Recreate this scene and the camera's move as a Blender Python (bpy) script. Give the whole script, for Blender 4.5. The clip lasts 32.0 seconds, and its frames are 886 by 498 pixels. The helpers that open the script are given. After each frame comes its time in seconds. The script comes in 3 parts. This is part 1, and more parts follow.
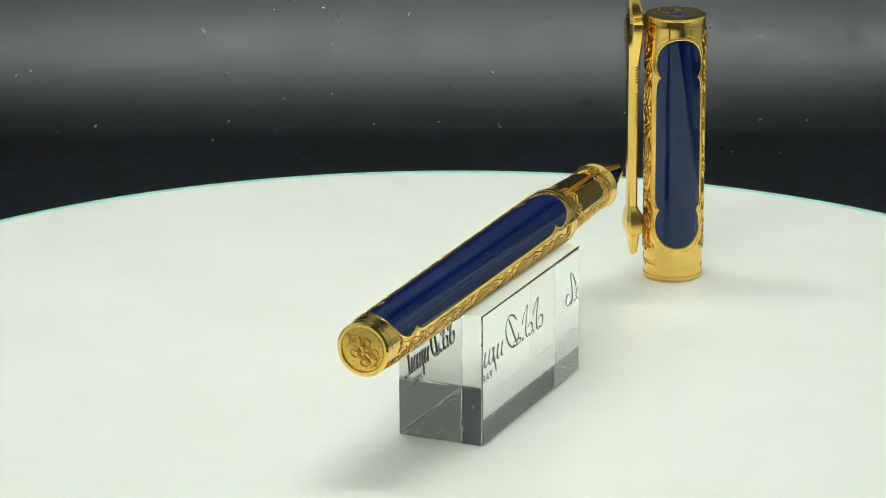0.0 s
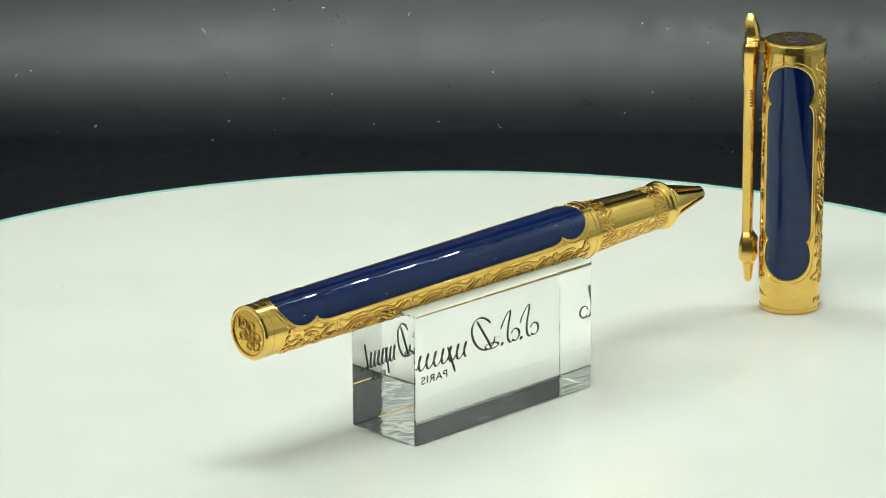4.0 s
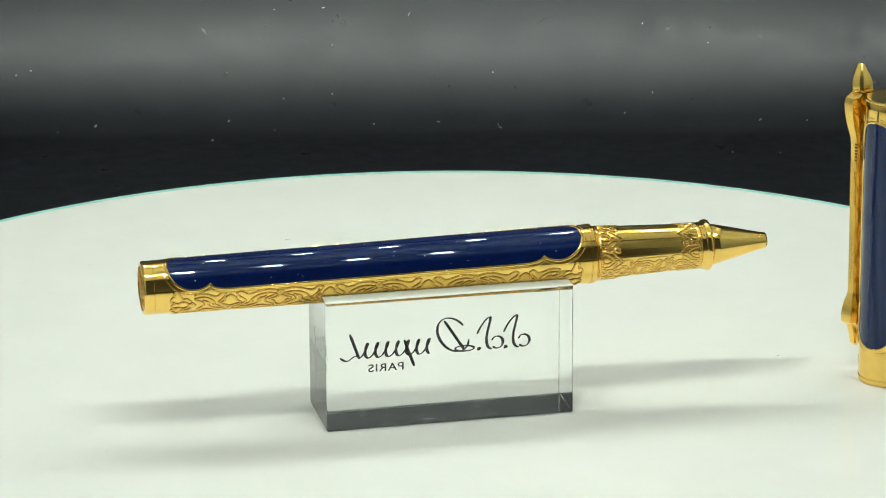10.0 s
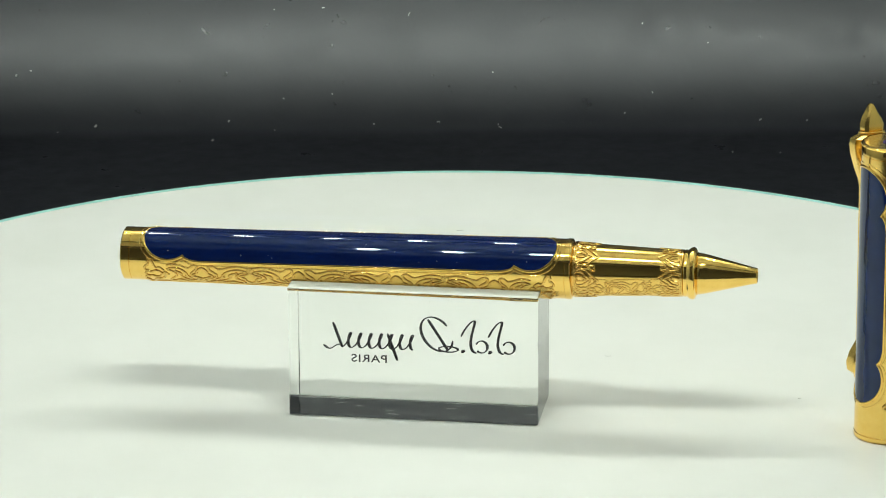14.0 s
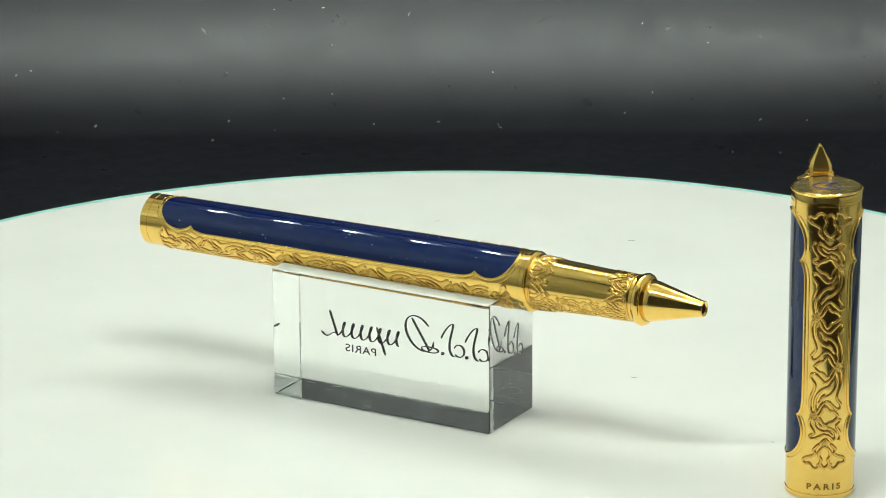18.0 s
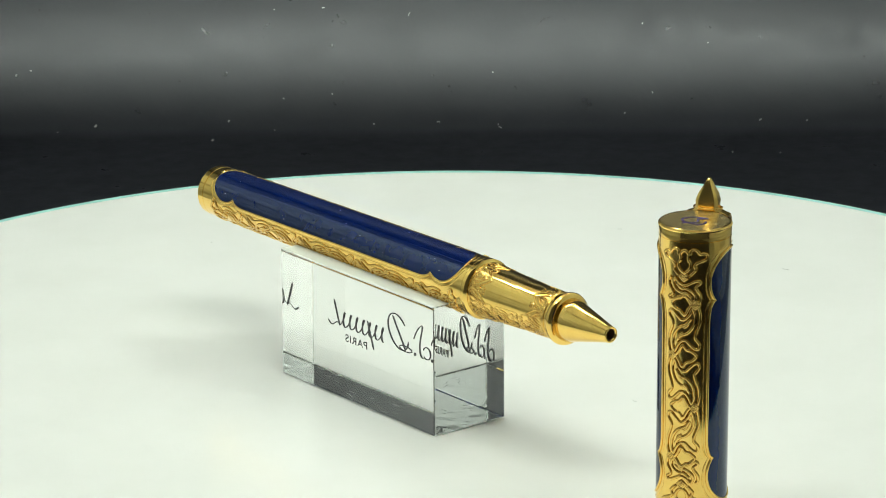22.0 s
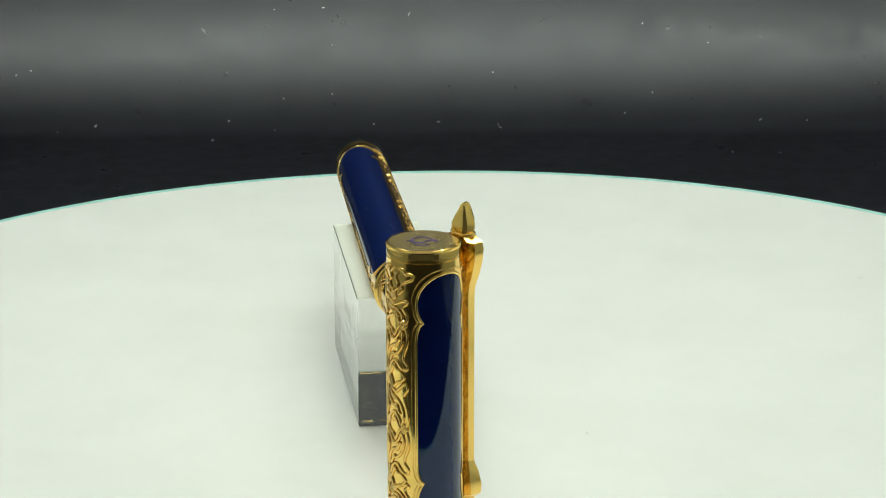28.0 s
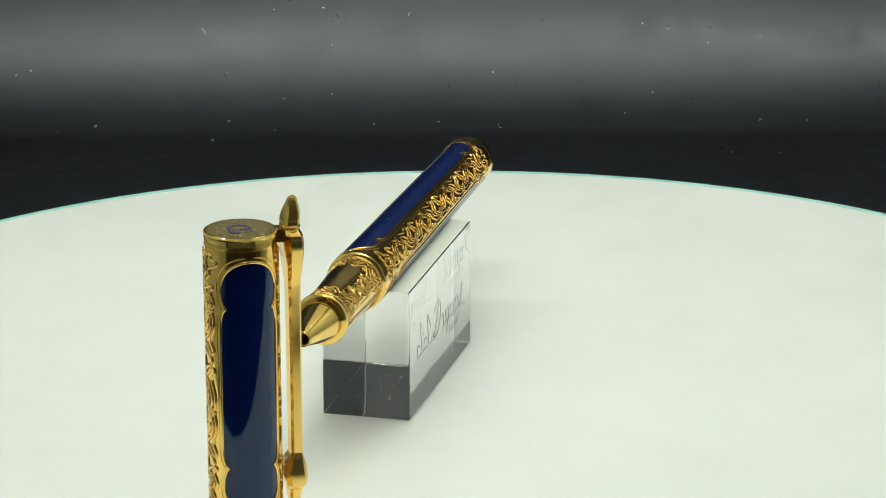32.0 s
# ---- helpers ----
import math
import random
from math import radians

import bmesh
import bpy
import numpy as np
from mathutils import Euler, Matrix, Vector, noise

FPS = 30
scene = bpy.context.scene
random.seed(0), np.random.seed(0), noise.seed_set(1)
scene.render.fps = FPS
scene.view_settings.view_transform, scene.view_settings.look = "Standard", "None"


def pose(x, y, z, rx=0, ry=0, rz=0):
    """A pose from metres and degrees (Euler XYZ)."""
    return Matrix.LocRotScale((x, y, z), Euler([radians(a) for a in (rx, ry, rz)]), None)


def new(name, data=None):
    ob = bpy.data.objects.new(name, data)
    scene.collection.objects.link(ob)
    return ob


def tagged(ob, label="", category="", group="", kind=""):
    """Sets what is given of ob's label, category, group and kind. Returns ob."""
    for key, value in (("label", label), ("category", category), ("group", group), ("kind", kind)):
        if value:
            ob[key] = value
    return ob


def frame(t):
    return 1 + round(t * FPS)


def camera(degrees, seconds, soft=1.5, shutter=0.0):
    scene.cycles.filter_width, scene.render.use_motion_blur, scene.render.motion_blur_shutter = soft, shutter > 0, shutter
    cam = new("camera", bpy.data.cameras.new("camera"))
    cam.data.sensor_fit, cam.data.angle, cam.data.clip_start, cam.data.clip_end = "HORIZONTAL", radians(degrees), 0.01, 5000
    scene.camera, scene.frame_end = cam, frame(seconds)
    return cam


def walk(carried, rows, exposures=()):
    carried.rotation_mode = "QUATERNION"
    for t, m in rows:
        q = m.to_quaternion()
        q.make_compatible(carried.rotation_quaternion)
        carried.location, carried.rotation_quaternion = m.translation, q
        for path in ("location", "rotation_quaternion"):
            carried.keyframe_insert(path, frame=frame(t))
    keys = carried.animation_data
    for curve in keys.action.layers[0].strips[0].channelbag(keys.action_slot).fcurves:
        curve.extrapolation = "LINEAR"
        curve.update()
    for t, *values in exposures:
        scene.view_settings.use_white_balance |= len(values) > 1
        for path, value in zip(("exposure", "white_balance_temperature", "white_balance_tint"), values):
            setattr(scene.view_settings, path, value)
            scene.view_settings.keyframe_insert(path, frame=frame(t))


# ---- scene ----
cam = camera(13.533, 32.0, soft=1.0)
EYE = Matrix.Translation((0, -0.74127, 0.26338)) @ pose(0, 0, 0, 90 - 17.4228, 0, 0.064) @ pose(0, 0, 0, 0, 0, -0.307)
walk(cam, [(0.0, EYE), (32.0, EYE)], exposures=[(0.0, 0.03), (10.0, 0.03), (12.0, 0.0), (14.0, 0.02), (17.0, 0.09), (23.0, 0.09), (26.0, 0.03), (29.0, -0.01), (32.0, -0.01)])

# ---------------------------------------------------------------- light
world = bpy.data.worlds.new("dim_room")
scene.world = world
world.use_nodes = True
world.node_tree.nodes["Background"].inputs[0].default_value = (0.9, 0.95, 1.0, 1)
world.node_tree.nodes["Background"].inputs[1].default_value = 0.05
LED_POWER = 905.0

# ---------------------------------------------------------------- materials


class Mat:
    """A principled material with helpers for procedural variation."""

    def __init__(self, name, color, rough=0.4, metal=0.0, **more):
        self.m = bpy.data.materials.new(name)
        self.m.use_nodes = True
        self.t = self.m.node_tree
        self.b = self.t.nodes["Principled BSDF"]
        self.set("Base Color", (*color, 1))
        self.set("Roughness", rough)
        self.set("Metallic", metal)
        for k, v in more.items():
            self.set(k.replace("_", " "), v)

    def set(self, key, value):
        self.b.inputs[key].default_value = value

    def node(self, kind, **inputs):
        n = self.t.nodes.new(kind)
        for k, v in inputs.items():
            n.inputs[k.replace("_", " ")].default_value = v
        return n

    def link(self, a, b):
        self.t.links.new(a, b)

    def noise(self, scale, detail=4.0, rough=0.6):
        tc = self.node("ShaderNodeTexCoord")
        n = self.node("ShaderNodeTexNoise", Scale=scale, Detail=detail, Roughness=rough)
        self.link(tc.outputs["Object"], n.inputs["Vector"])
        return n

    def vary_color(self, scale, dark, light, lo=0.35, hi=0.65):
        n, r = self.noise(scale), self.node("ShaderNodeValToRGB")
        r.color_ramp.elements[0].position, r.color_ramp.elements[1].position = lo, hi
        r.color_ramp.elements[0].color, r.color_ramp.elements[1].color = (*dark, 1), (*light, 1)
        self.link(n.outputs["Fac"], r.inputs["Fac"])
        self.link(r.outputs["Color"], self.b.inputs["Base Color"])
        return self

    def vary_rough(self, scale, lo, hi, detail=5.0):
        n, r = self.noise(scale, detail), self.node("ShaderNodeMapRange")
        r.inputs["From Min"].default_value, r.inputs["From Max"].default_value = 0.3, 0.7
        r.inputs["To Min"].default_value, r.inputs["To Max"].default_value = lo, hi
        self.link(n.outputs["Fac"], r.inputs["Value"])
        self.link(r.outputs["Result"], self.b.inputs["Roughness"])
        return self

    def bump(self, scale, strength, distance=0.0002, detail=3.0, stretch=None):
        n, b = self.noise(scale, detail), self.node("ShaderNodeBump", Strength=strength, Distance=distance)
        if stretch:
            m = self.node("ShaderNodeMapping", Scale=stretch)
            self.link(n.inputs["Vector"].links[0].from_socket, m.inputs["Vector"])
            self.link(m.outputs["Vector"], n.inputs["Vector"])
        self.link(n.outputs["Fac"], b.inputs["Height"])
        self.link(b.outputs["Normal"], self.b.inputs["Normal"])
        return self


GOLD = Mat("polished_gold", (0.92, 0.615, 0.165), 0.09, 1.0).vary_color(400, (0.90, 0.585, 0.15), (0.94, 0.64, 0.185)).vary_rough(900, 0.07, 0.12).m
# chasing darker than GOLD: the shade of its grooves is put into the colour
GOLD_ORN = Mat("chased_gold_shaded", (0.82, 0.52, 0.135), 0.15, 1.0).vary_color(900, (0.74, 0.45, 0.11), (0.89, 0.585, 0.165)).vary_rough(1500, 0.12, 0.2).m
GOLD_SATIN = Mat("satin_gold", (0.95, 0.61, 0.14), 0.3, 1.0).vary_rough(1200, 0.24, 0.36).bump(3000, 0.15, 0.00005).m
GOLD_CLIP = Mat("clip_gold", (0.93, 0.62, 0.17), 0.2, 1.0).vary_rough(900, 0.16, 0.24).m
GOLD_DARK = Mat("engraved_gold_line", (0.30, 0.17, 0.04), 0.45, 1.0).m
# same gold as the plate, darkened for the shade in the engraved cuts
GOLD_LINE = Mat("shaded_gold_line", (0.66, 0.40, 0.09), 0.3, 1.0).vary_rough(1200, 0.25, 0.38).m
GOLD_TOP = Mat("satin_gold_top", (0.86, 0.65, 0.27), 0.24, 1.0).vary_rough(1500, 0.2, 0.28).m
ENAMEL = Mat("navy_enamel", (0.0016, 0.0085, 0.066), 0.008, 0.0, IOR=1.61, Specular_Tint=(0.72, 0.86, 1.0, 1)).vary_color(
    220, (0.0011, 0.0070, 0.056), (0.0015, 0.0088, 0.070)).m
INK = Mat("black_print", (0.012, 0.010, 0.016), 0.5).vary_rough(900, 0.4, 0.6).m
VIOLET = Mat("violet_lacquer", (0.035, 0.018, 0.15), 0.3).vary_rough(900, 0.25, 0.4).m
BORE = Mat("dark_bore", (0.09, 0.045, 0.018), 0.5).vary_rough(900, 0.4, 0.7).m
ACRYLIC = Mat("clear_acrylic", (0.985, 0.995, 0.985), 0.0, 0.0, IOR=1.49, Transmission_Weight=1.0).m
ACRYLIC_BASE = Mat("rippled_acrylic", (0.94, 0.985, 0.985), 0.03, 0.0, IOR=1.49, Transmission_Weight=1.0).bump(1.0, 0.15, 0.0006, 0.8, (140, 300, 1)).m
ACRYLIC_TOP = Mat("frosted_acrylic", (0.80, 0.82, 0.76), 0.5, 0.0, IOR=1.49, Transmission_Weight=0.35).vary_rough(300, 0.42, 0.55).m
# slight tone clouds stand in for cloudy reflections on the white gloss
PLATTER = Mat("white_gloss_platter", (0.80, 0.80, 0.79), 0.16, 0.0).vary_color(26, (0.77, 0.772, 0.758), (0.82, 0.82, 0.812), 0.3, 0.7).vary_rough(40, 0.10, 0.22).m
FRINGE = Mat("cyan_lens_fringe", (0.40, 0.72, 0.70), 0.25).vary_rough(60, 0.2, 0.3).m
BLACK = Mat("black_vinyl", (0.0085, 0.0091, 0.0128), 0.33, IOR=1.52, Specular_Tint=(0.91, 0.93, 1.0, 1)).vary_color(
    9, (0.0072, 0.0077, 0.0108), (0.0100, 0.0107, 0.0150)).vary_rough(160, 0.27, 0.40).bump(420, 0.11, 0.0004, 5.0).m
SILVER = Mat("silver_lining", (0.48, 0.505, 0.50), 0.6, 0.3).vary_rough(40, 0.5, 0.65).m
WHITE_TOP = Mat("white_lining", (0.86, 0.87, 0.86), 0.6).vary_color(20, (0.83, 0.84, 0.83), (0.88, 0.89, 0.88)).vary_rough(40, 0.5, 0.7).m
FRONT_SCREEN = Mat("grey_screen", (0.35, 0.355, 0.355), 0.8).vary_color(30, (0.32, 0.325, 0.325), (0.38, 0.385, 0.385)).bump(400, 0.2, 0.001).m
SHADE = Mat("dark_grey_panel", (0.14, 0.15, 0.155), 0.7).vary_color(30, (0.12, 0.13, 0.135), (0.16, 0.17, 0.175)).bump(400, 0.2, 0.001).m
HOUSING = Mat("black_aluminium", (0.02, 0.02, 0.021), 0.45).vary_rough(80, 0.4, 0.55).m
DUST = Mat("pale_dust", (0.5, 0.51, 0.51), 0.9).vary_color(500, (0.38, 0.38, 0.38), (0.62, 0.62, 0.6)).m
LINT = Mat("grey_lint", (0.36, 0.37, 0.36), 0.9).vary_color(500, (0.28, 0.28, 0.28), (0.44, 0.44, 0.43)).m
LED = Mat("white_led", (1, 1, 1), 0.5, Emission_Color=(0.925, 1.0, 0.870, 1), Emission_Strength=LED_POWER).m
LED_DIM = Mat("weaker_white_led", (1, 1, 1), 0.5, Emission_Color=(0.925, 1.0, 0.870, 1), Emission_Strength=LED_POWER * 0.62).m

# ---------------------------------------------------------------- mesh helpers


def mesh_of(name, verts, faces, smooth=True):
    me = bpy.data.meshes.new(name)
    me.from_pydata([tuple(v) for v in verts], [], faces)
    me.validate()
    bm = bmesh.new()
    bm.from_mesh(me)
    bmesh.ops.recalc_face_normals(bm, faces=bm.faces)
    bm.to_mesh(me)
    bm.free()
    if smooth:
        me.polygons.foreach_set("use_smooth", [True] * len(me.polygons))
    return me


def part(name, geo, mat, parent=None, label="", smooth=True, sharp=None):
    me = mesh_of(name, geo[0], geo[1], smooth)
    me.materials.append(mat)
    if sharp:
        me.set_sharp_from_angle(angle=radians(sharp))
    ob = new(name, me)
    if parent:
        ob.parent = parent
    if label:
        tagged(ob, label)
    return ob


def joined(geos):
    verts, faces = [], []
    for v, f in geos:
        k = len(verts)
        verts += [tuple(p) for p in v]
        faces += [tuple(i + k for i in q) for q in f]
    return verts, faces


def lathe(profile, seg=96, caps=(False, False)):
    """Turns (x, r) pairs about the X axis."""
    verts, faces = [], []
    for x, r in profile:
        for k in range(seg):
            a = 2 * math.pi * k / seg
            verts.append((x, r * math.cos(a), r * math.sin(a)))
    for i in range(len(profile) - 1):
        for k in range(seg):
            a, b = i * seg + k, i * seg + (k + 1) % seg
            faces.append((a, b, b + seg, a + seg))
    if caps[0]:
        faces.append(tuple(range(seg)))
    if caps[1]:
        faces.append(tuple((len(profile) - 1) * seg + k for k in range(seg)))
    return verts, faces


def tube(points, radius, sides=6, closed=False, flat=1.0, out=None):
    """A wire along 3D points; out(p) gives the surface normal, along which it is flattened."""
    pts = [Vector(p) for p in points]
    n = len(pts)
    verts, faces = [], []
    for i, p in enumerate(pts):
        a = pts[(i - 1) % n] if closed or i > 0 else p
        b = pts[(i + 1) % n] if closed or i < n - 1 else p
        d = (b - a).normalized() if (b - a).length > 0 else Vector((1, 0, 0))
        up = out(p) if out else Vector((0, 0, 1))
        side = d.cross(up)
        side = side.normalized() if side.length > 1e-9 else Vector((0, 1, 0))
        up = side.cross(d)
        k = radius(i / (n - 1)) if callable(radius) else radius
        for s in range(sides):
            w = 2 * math.pi * s / sides
            verts.append(p + side * (k * math.cos(w)) + up * (k * flat * math.sin(w)))
    for i in range(n if closed else n - 1):
        for s in range(sides):
            a, b = i * sides + s, i * sides + (s + 1) % sides
            c, e = ((i + 1) % n) * sides + (s + 1) % sides, ((i + 1) % n) * sides + s
            faces.append((a, b, c, e))
    if not closed:
        faces.append(tuple(range(sides)))
        faces.append(tuple((n - 1) * sides + s for s in range(sides)))
    return verts, faces


def radial(p):
    v = Vector((0, p[1], p[2]))
    return v.normalized()


def box(x0, x1, y0, y1, z0, z1):
    v = [(x, y, z) for x in (x0, x1) for y in (y0, y1) for z in (z0, z1)]
    f = [(0, 1, 3, 2), (4, 6, 7, 5), (0, 4, 5, 1), (2, 3, 7, 6), (0, 2, 6, 4), (1, 5, 7, 3)]
    return v, f


def turned(geo, m):
    return [m @ Vector(p) for p in geo[0]], geo[1]


def wrap(s, a, radius, mid, lift=0.0):
    """A point of a band laid round the X axis: s along it, a along the arc from the angle mid (radians)."""
    r = radius(s)
    w = mid + a / r
    return Vector((s, (r + lift) * math.cos(w), (r + lift) * math.sin(w)))


# ---------------------------------------------------------------- ornament


def window_half(d, lobe, length_lobe, waist, straight):
    """Half width of an enamel window at the distance d from its end: a round lobe, a cusp, then a straight run."""
    if d <= length_lobe:
        return math.sqrt(max(lobe * lobe - (d - lobe) ** 2, 0.0))
    k = min((d - length_lobe) / 0.004, 1.0)
    return waist + (straight - waist) * math.sqrt(1 - (1 - k) ** 2)


def window_geo(x0, x1, radius, mid, lobe, straight, lift):
    """The enamel panel and its outline between x0 and x1."""
    length_lobe = lobe * 1.60
    waist = math.sqrt(lobe ** 2 - (length_lobe - lobe) ** 2)
    stations = []
    for i in range(25):
        stations.append(length_lobe * (1 - math.cos(math.pi * i / 48)) if i < 24 else length_lobe)
    stations += [length_lobe + 0.004 * (i / 10) ** 1.6 for i in range(1, 11)]
    half_len = (x1 - x0) / 2
    stations += [length_lobe + 0.004 + (half_len - length_lobe - 0.004) * i / 10 for i in range(1, 11)]
    stations[0] = 0.00002
    rows = [(x0 + d, window_half(d, lobe, length_lobe, waist, straight)) for d in stations]
    rows += [(x1 - d, window_half(d, lobe, length_lobe, waist, straight)) for d in stations[-2::-1]]
    verts, faces, m = [], [], 24
    for s, w in rows:
        for k in range(m + 1):
            verts.append(wrap(s, w * (2 * k / m - 1), radius, mid, lift))
    for i in range(len(rows) - 1):
        for k in range(m):
            a = i * (m + 1) + k
            faces.append((a, a + 1, a + m + 2, a + m + 1))
    outline = [(s, w) for s, w in rows] + [(s, -w) for s, w in rows[::-1]]
    return (verts, faces), outline


def smooth_line(pts, n=5):
    """Points of a smooth curve through a few knots."""
    out = []
    for i in range(len(pts) - 1):
        a, b, c, d = (Vector(pts[max(0, min(len(pts) - 1, k))]) for k in (i - 1, i, i + 1, i + 2))
        for k in range(n):
            t = k / n
            out.append(tuple(0.5 * (2 * b + (c - a) * t + (2 * a - 5 * b + 4 * c - d) * t * t + (3 * b - a - 3 * c + d) * t ** 3)))
    return out + [tuple(pts[-1])]


# one leaf of the scroll, from a knot on one edge to the next knot on the other: (along, across)
OUTER = ((0.05, 0.88), (0.20, 1.0), (0.37, 0.96), (0.54, 0.76), (0.66, 0.72), (0.77, 0.97), (0.86, 0.90), (0.85, 0.66), (0.78, 0.42), (0.70, 0.14), (0.72, -0.12), (0.80, -0.34), (0.92, -0.50))
INNER = ((0.06, 0.52), (0.20, 0.68), (0.37, 0.64), (0.50, 0.42), (0.57, 0.16), (0.60, -0.10), (0.66, -0.30), (0.73, -0.44))
SPRIG = ((0.30, 0.34), (0.40, 0.24), (0.45, 0.02))
STAR = ((0.0, 0.46), (0.09, 0.26), (0.215, 0.05), (0.12, -0.22), (0.10, -0.48), (0.0, -0.78), (-0.10, -0.48), (-0.12, -0.22), (-0.215, 0.05), (-0.09, 0.26))
# the palmette that ends a band, in half widths from its middle knot outward
HOOK = ((0.10, 0.28), (0.45, 0.52), (0.72, 0.46), (0.90, 0.62), (1.10, 0.98), (1.34, 1.06), (1.46, 0.88), (1.40, 0.72), (1.60, 0.62), (1.72, 0.44), (1.60, 0.28), (1.38, 0.30))
PEAR = ((0.22, 0.0), (0.50, 0.30), (0.84, 0.36), (1.10, 0.22), (1.40, 0.26), (1.66, 0.0), (1.40, -0.26), (1.10, -0.22), (0.84, -0.36), (0.50, -0.30))


def vine_strokes(s0, s1, cells, pitch, half, side=1):
    """Flat strokes of a scrolling band: leaves that swing between knots on either edge, stars, and a palmette at each end."""
    strokes, first = [], (s0 + s1 - cells * pitch) / 2

    def mark(line, c, across, along, flip, turn=1, closed=False):
        pts = smooth_line(line + line[:1] if closed else line, 5)
        strokes.append(([(c + turn * u * along, flip * v * across) for u, v in (pts[:-1] if closed else pts)], closed))

    def knot(c, a):
        for r in (0.26, 0.11):
            q = r * half
            strokes.append(([(c + q * x, a + q * y) for x, y in ((1, 0), (0.5, 0.5), (0, 1), (-0.5, 0.5), (-1, 0), (-0.5, -0.5), (0, -1), (0.5, -0.5))], True))

    for k in range(cells + 1):
        c, flip = first + k * pitch, side * (1 if k % 2 == 0 else -1)
        mark(STAR, c, half, pitch, flip, 1, True)
        knot(c, flip * 0.70 * half)
        if k < cells:
            for line in (OUTER, INNER, SPRIG):
                mark(line, c, half, pitch, flip)
                mark(line, c + pitch, half, pitch, -flip, -1)
    for c, way, flip in ((s0, 1, side), (s1, -1, side * (1 if cells % 2 == 0 else -1))):
        knot(c, 0.0)
        mark(PEAR, c, half, half, 1, -way, True)
        for v in (1, -1):
            mark(HOOK, c, 1.3 * half, half, v, -way)
        near = first if way > 0 else first + cells * pitch
        for line in (OUTER, INNER, SPRIG):
            mark(line, near, half, abs(near - c), flip, -way)
            mark(line, c, half, abs(near - c), -flip, way)
    return strokes


def lay(strokes, radius, mid, thick, lift=0.0, flat=0.8):
    return joined([tube([wrap(s, a, radius, mid, lift) for s, a in pts], thick, 6, closed, flat, radial) for pts, closed in strokes])


OGEE = ((0.02, 0.30), (0.18, 0.46), (0.34, 0.42), (0.50, 0.40), (0.66, 0.28), (0.78, 0.18), (1.0, 0.0))


def crown_strokes(x, height, count, r, toward):
    """A ring of pointed ogee arches, each round a small leaf, knotted to its neighbours by paired loops."""
    strokes, arc = [], 2 * math.pi * r / count

    def leaf(c, u0, long, wide):
        strokes.append(([(x + toward * height * (u0 + 0.5 * long * (1 - math.cos(w))), c + arc * wide * math.sin(w) * (1 - 0.45 * math.cos(w + math.pi))) for w in [math.pi * i / 7 for i in range(14)]], True))

    for k in range(count):
        c = (k + 0.5) * arc - math.pi * r
        for scale in (1.0, 0.66):
            half = [(x + toward * height * (0.10 * (1 - scale) + u * scale), v * arc * scale) for u, v in smooth_line(OGEE, 4)]
            strokes.append(([(s, c + a) for s, a in half] + [(s, c - a) for s, a in half[-2::-1]], False))
        leaf(c, 0.10, 0.40, 0.10)
        leaf(c + arc / 2, 0.02, 0.30, 0.13)
        leaf(c + arc / 2, 0.30, 0.34, 0.10)
        for v in (1, -1):
            strokes.append(([(x + toward * height * u, c + arc * (0.5 + v * a)) for u, a in smooth_line(((0.62, 0.02), (0.74, 0.10), (0.86, 0.08), (0.82, 0.0)), 4)], False))
    for u in (0.0, 0.07):
        strokes.append(([(x + toward * height * u, a * r * math.pi / 24 - math.pi * r) for a in range(48)], True))
    return strokes


def mark_strokes():
    """A flowing wordless mark, 1 wide: swashes, slanted loops and bars."""
    strokes = []

    def loop(cx, cy, rx, ry, a0, a1, lean=0.3, n=22):
        pts = []
        for i in range(n):
            w = radians(a0 + (a1 - a0) * i / (n - 1))
            y = cy + ry * math.sin(w)
            pts.append((cx + rx * math.cos(w) + lean * (y - cy), y))
        strokes.append(pts)

    # two slanted swashes with a ball at the foot, and a dot after each
    for cx in (0.095, 0.235):
        strokes.append([(cx + 0.034 * (2 * u - 1) + 0.024 * math.sin(2 * math.pi * (1.1 * u + 0.05)), 0.172 * (0.5 + 0.5 * math.sin(math.pi * (1.5 * u - 0.5)))) for u in [i / 40 for i in range(41)]])
        strokes.append([(cx - 0.052 + 0.030 * math.cos(w), 0.034 + 0.032 * math.sin(w)) for w in [radians(20 + 12 * i) for i in range(26)]])
    for cx in (0.140, 0.280):
        loop(cx, 0.006, 0.006, 0.006, 0, 360, 0, 9)
    # a great open oval with a bar through it
    loop(0.415, 0.092, 0.078, 0.092, -160, 150)
    strokes.append([(0.355 + 0.105 * u, 0.005 + 0.165 * u) for u in [i / 14 for i in range(15)]])
    loop(0.355, 0.014, 0.050, 0.015, 0, 360, 0.2)
    # a slanted coil that runs on, one bar below the line and one above it
    strokes.append([(0.525 + 0.375 * u + 0.014 * math.sin(2 * math.pi * 7 * u) + 0.3 * 0.04 * math.cos(2 * math.pi * 7 * u), 0.042 - 0.040 * math.cos(2 * math.pi * 7 * u)) for u in [i / 154 for i in range(155)]])
    for x, tall, low in ((0.640, 0.085, -0.060), (0.905, 0.135, 0.0)):
        strokes.append([(x + 0.35 * (tall + (low - tall) * u), tall + (low - tall) * u) for u in [i / 8 for i in range(9)]])
    strokes.append([(0.90 + 0.105 * u, 0.004 + 0.012 * math.sin(u * 7)) for u in [i / 10 for i in range(11)]])
    return strokes


